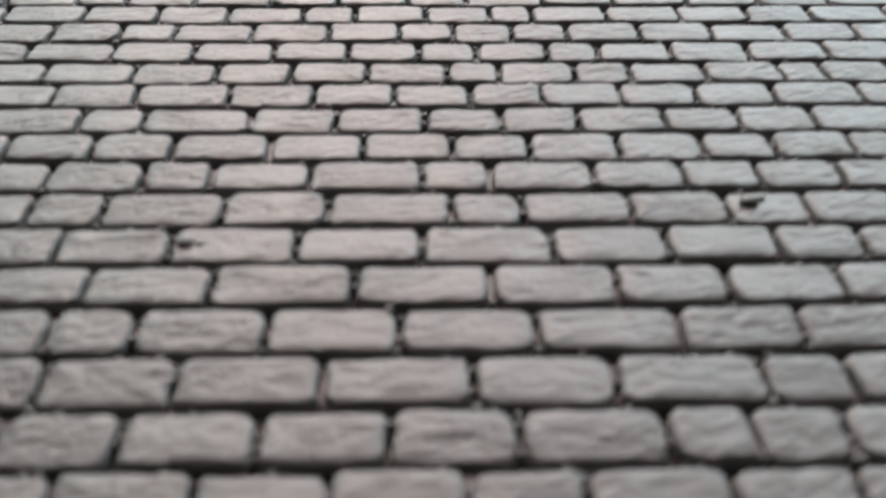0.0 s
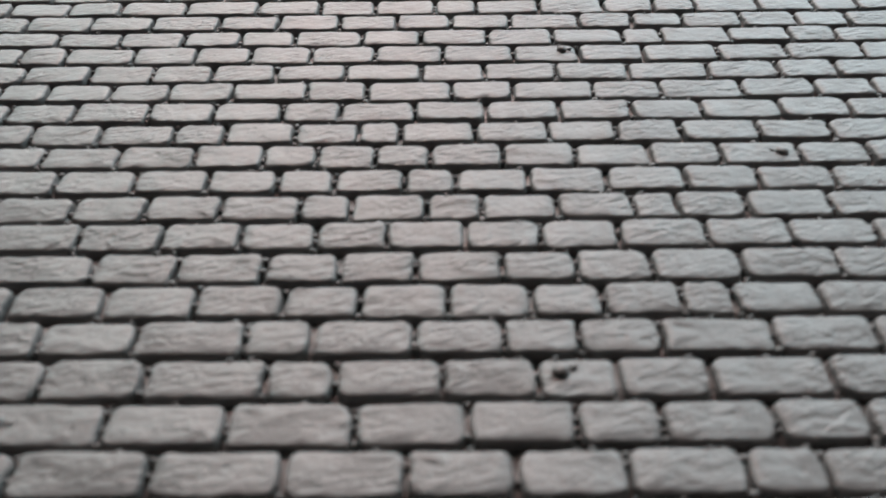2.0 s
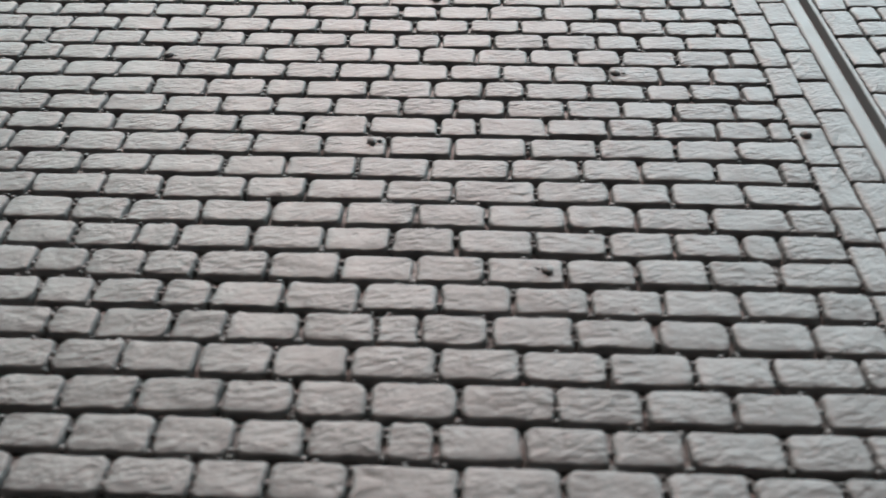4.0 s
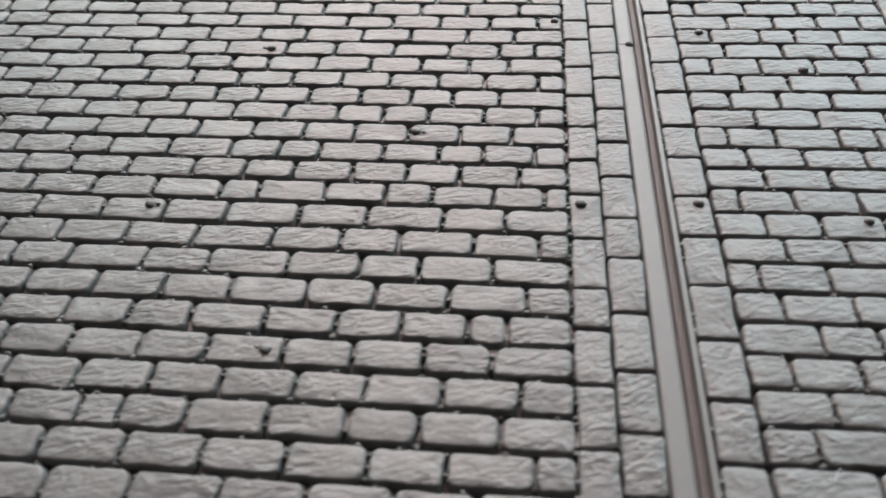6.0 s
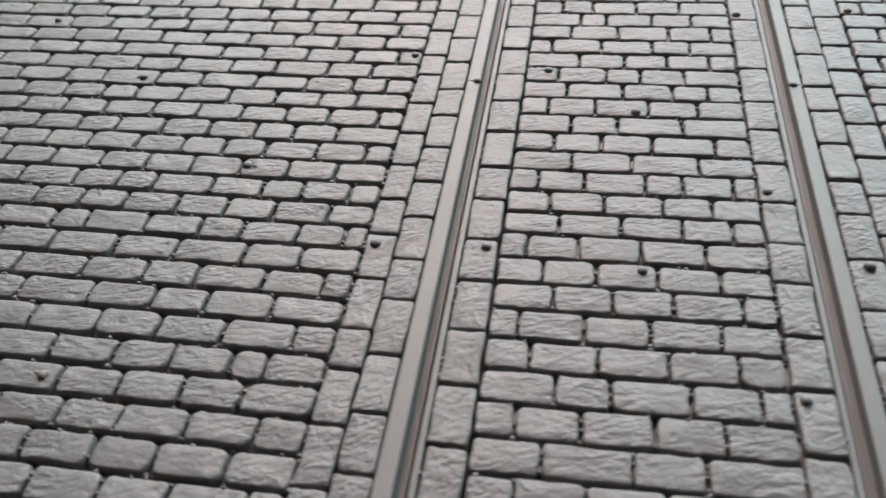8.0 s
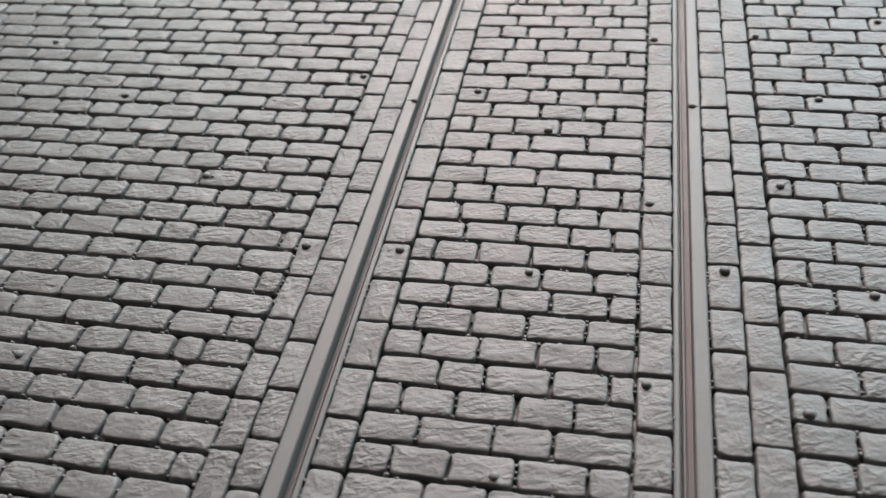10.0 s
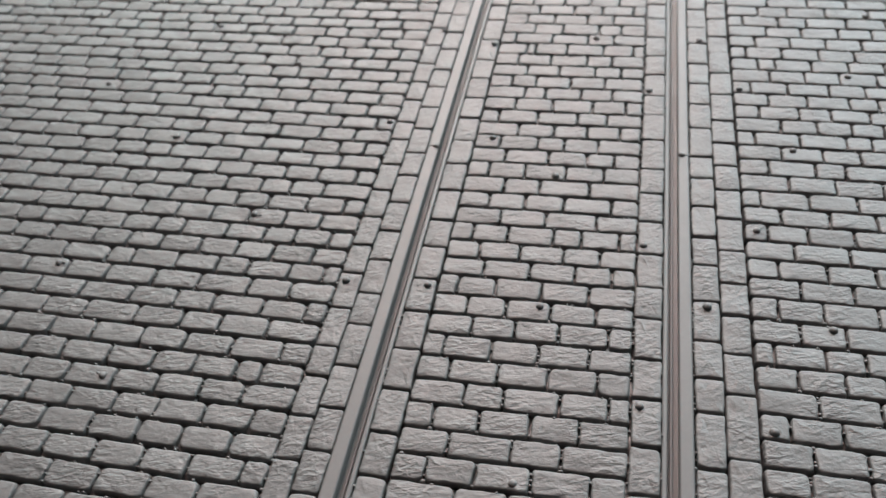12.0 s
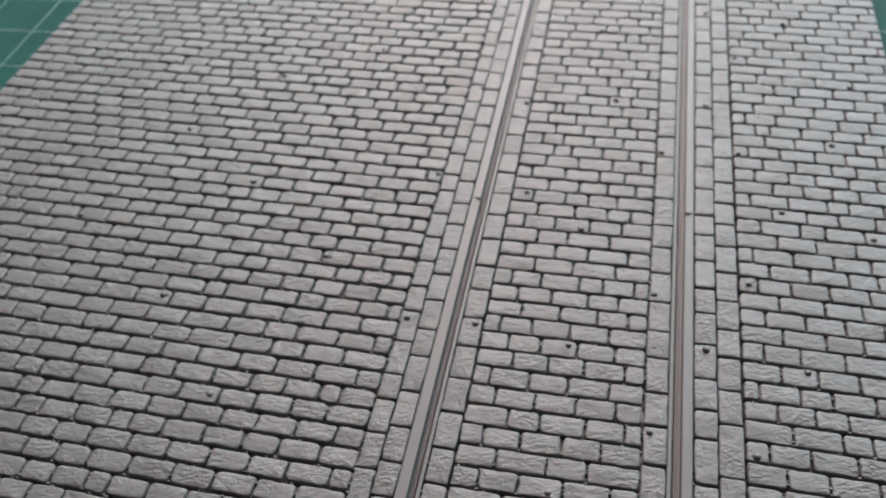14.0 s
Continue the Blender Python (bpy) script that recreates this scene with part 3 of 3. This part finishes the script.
# files of stones along the rails
border(-8.00, -4.35, -89.9, [6.8, 6.8, 5.3, 7.7, 7.1, 6.4, 6.8, 6.8, 7.1, 7.3, 5.2, 7.2, 6.3, 6.5, 7.0, 6.9, 6.1, 6.5, 5.2, 6.0, 6.9])
border(-4.35, -0.47, -88.1, [6.8, 7.3, 7.7, 6.3, 7.1, 6.9, 6.9, 7.2, 6.4, 7.2, 6.7, 6.9, 6.1, 7.7, 6.7, 7.0, 6.1, 7.8, 7.1, 6.2])
border(3.72, 7.85, -90.8, [6.6, 7.2, 7.0, 7.2, 6.8, 7.1, 6.3, 7.6, 7.0, 6.8, 6.8, 6.7, 6.7, 6.7, 7.7, 7.6, 6.4, 6.4, 6.9, 6.4, 5.5])
border(37.95, 42.00, -81.8, [7.4, 6.8, 7.4, 6.1, 7.0, 7.5, 7.0, 6.4, 8.0, 7.5, 6.0, 7.1, 6.6, 7.2, 7.2, 6.0, 6.8, 7.6, 6.4, 6.9])
border(46.24, 50.20, -83.9, [8.5, 5.5, 6.5, 7.6, 7.3, 6.1, 7.4, 7.0, 5.9, 7.9, 7.4, 6.7, 6.9, 7.2, 6.3, 7.2, 6.0, 7.8, 6.7, 6.3])
border(50.20, 54.30, -82.0, [9.9, 6.9, 6.9, 6.4, 6.9, 7.2, 7.1, 6.2, 6.5, 6.5, 8.1, 7.3, 7.0, 5.9, 7.2, 6.2, 7.6, 6.2, 7.4, 6.4])


# ---- rails ----
def rail(x, side, head, seam):
    """A grooved tram rail: broad rounded head in two lengths, sunken groove with a rounded fillet, and a thin guard lip."""
    def strip(name, profile, label="", y0=Y_LOW + 0.3, y1=Y_HIGH - 0.3):
        bm = bmesh.new()
        ends = [[bm.verts.new(((x + side * a) * MM, y * MM, z * MM)) for a, z in profile] for y in (y0, y1)]
        n = len(profile)
        for i in range(n):
            j = (i + 1) % n
            bm.faces.new((ends[0][i], ends[0][j], ends[1][j], ends[1][i]))
        bm.faces.new(ends[0])
        bm.faces.new(ends[1][::-1])
        bmesh.ops.recalc_face_normals(bm, faces=bm.faces[:])
        return part(name, bm, RAIL, body, label)

    bm = bmesh.new()
    box(bm, *sorted(((x - side * 0.02) * MM, (x + side * 4.13) * MM)), (Y_LOW + 0.3) * MM, (Y_HIGH - 0.3) * MM, -2.2 * MM, -1.57 * MM)
    body = part("rail", bm, RAIL, street_base, "grey grooved tram rail let into the cobbles")
    for lift, y0, y1 in ((0.0, Y_LOW + 0.3, seam - 0.07), (0.03, seam + 0.07, Y_HIGH - 0.3)):
        crown = [(0.0, -0.3), (0.07, -0.1), (0.22, 0.04), (0.4, 0.08), (head - 0.24, 0.08), (head - 0.1, 0.02), (head - 0.01, -0.14)]
        strip("rail_head", [(0.0, -1.61)] + [(a, z + lift) for a, z in crown] + [(head, -1.61)], "smooth flat running head", y0, y1)
    strip("groove_fillet", [(2.58, -1.61), (2.63, -1.18), (2.71, -1.06), (2.82, -1.01), (2.94, -1.03), (3.03, -1.13), (3.08, -1.61)])
    strip("guard_lip", [(3.42, -1.61), (3.44, -0.22), (3.53, -0.08), (3.9, -0.06), (4.04, -0.14), (4.11, -0.3), (4.12, -1.61)], "thin raised guard lip")
    return body


rail(-0.45, 1, 2.08, -23.4)
rail(46.15, -1, 1.88, -22.2)


# ---- moulding pips and flash ----
def pip(owner, x, y, z=0.0, torn=False):
    """A small round moulding pip, as an object of its own; a torn one is lopsided and has a crumb of its stub beside it."""
    bm = bmesh.new()
    r = RND.uniform(0.58, 0.70) * MM
    bmesh.ops.create_icosphere(bm, subdivisions=2, radius=r)
    if torn:
        side = RND.choice((-1, 1))
        bmesh.ops.create_icosphere(bm, subdivisions=1, radius=r * 0.5, matrix=Matrix.Translation((side * r * 1.45, r * RND.uniform(-0.2, 0.5), -0.1 * r)))
    for v in bm.verts:
        v.co *= 1 + (0.3 if torn else 0.08) * noise.noise(v.co / r * 1.3 + Vector((x, y, 0)))
        v.co.z *= 0.65 if torn else 0.8
    ob = smooth(part("pip", bm, RAIL, owner))
    ob.location = (x * MM, y * MM, (z + 0.02) * MM)


for x, y in ((-103.0, -110.5), (-88.6, 19.1), (-85.1, -40.5), (-72.9, -8.4), (-62.9, -107.1), (-56.6, -59.5), (-56.6, 15.4), (-56.2, 42.6), (-50.2, -24.7), (-37.8, -80.4), (-33.8, 30.0), (-33.6, 1.5), (-26.9, -44.6), (-9.2, -16.8), (-8.1, 36.2)):
    pip(WEST["bed"], x, y, torn=x < -12 and RND.random() < 0.6)
for x, y in ((-6.7, -57.9), (-4.8, 54.1), (-4.7, 16.1), (6.4, -57.4), (6.9, 11.5)):
    pip(street_base, x, y)
for x, y in ((11.2, -20.1), (22.3, 44.8), (23.6, -29.8), (23.8, -89.4), (24.1, -59.8), (27.9, 14.8)):
    pip(TRACK["bed"], x, y)
for x, y in ((38.9, -45.3), (39.0, -3.2), (39.1, -75.7), (48.3, -57.0), (48.6, 15.0), (49.0, 56.1)):
    pip(street_base, x, y)
for x, y in ((55.6, -1.5), (55.8, 35.7), (56.1, -77.5), (56.3, -40.1), (63.6, -19.4), (65.4, -59.4), (68.4, 52.7), (75.5, 3.8), (80.5, -24.9), (81.8, 26.0)):
    pip(EAST["bed"], x, y)
for x, y in ((1.2, -23.4), (44.9, -22.2)):
    pip(street_base, x, y, 0.0)


def crumb(verts, faces, x, y, z, a, b):
    k, m = len(verts), 6
    for lift, size in ((-0.9, 1.25), (-0.06, 1.0), (0.06, 0.55)):
        for s in range(m):
            an, wob = math.tau * s / m, RND.uniform(0.75, 1.25)
            verts.append((x + a * size * wob * math.cos(an), y + b * size * wob * math.sin(an), z + lift))
    for ring in (0, 1):
        faces += [(k + ring * m + s, k + ring * m + (s + 1) % m, k + (ring + 1) * m + (s + 1) % m, k + (ring + 1) * m + s) for s in range(m)]
    faces.append(tuple(k + 2 * m + s for s in range(m)))


def web(verts, faces, x, y, half, turn):
    """A sunken, uneven web of plastic that half fills an upright joint."""
    k, steps, top = len(verts), 6, RND.uniform(-0.95, -0.65)
    for s in range(steps):
        along = -half + 0.1 + (2 * half - 0.3) * s / (steps - 1)
        for across, dip in ((-0.42, 0.0), (0.0, -0.12), (0.42, 0.0)):
            verts.append((x - turn * along + across, y + along, top + dip + RND.uniform(-0.12, 0.12) - (0.5 if s == 0 else 0.0)))
    for s in range(steps - 1):
        for c in (0, 1):
            a = k + s * 3 + c
            faces.append((a, a + 1, a + 4, a + 3))


def flash(f):
    """Webs, crumbs and rungs of moulding flash that bridge the upright joints of a field."""
    verts, faces = [], []
    for x, y, half, turn in f["joints"]:
        if not X_LOW + 1 < x < X_HIGH - 1:
            continue
        if f is not EDGES:
            web(verts, faces, x, y, half, turn)
        place = -half + RND.uniform(0.0, 0.5)
        while place < half - 0.15:
            if RND.random() < 0.4:
                low = place < -half + 0.5
                crumb(verts, faces, x - turn * place + RND.uniform(-0.07, 0.07), y + place, RND.uniform(-0.3, -0.06) if low else RND.uniform(-0.55, -0.2), RND.uniform(0.24, 0.36), RND.uniform(0.15, 0.3))
            place += RND.uniform(0.45, 0.95)
        for _ in range(RND.choice((0, 0, 1, 1, 2)) if half > 1.5 else 0):
            crumb(verts, faces, max(x + RND.uniform(-4.5, -0.5), X_LOW + 1.0), y + half - RND.uniform(0.16, 0.26), RND.uniform(-0.14, 0.02), RND.uniform(0.16, 0.34), RND.uniform(0.14, 0.24))
    ob = new("flash", stone_mesh("flash", verts, faces))
    ob.parent = f["bed"]
    tagged(ob, "crumbs of moulding flash in the joints", kind="stuff")


EDGES = {"bed": street_base, "joints": [(x, Y_LOW + 5 + 2.6 * n + RND.uniform(-1, 1), 1.1, 0.0) for x in (3.70, 42.05, 46.20) for n in range(81)]}
for f in (WEST, TRACK, EAST, EDGES):
    flash(f)
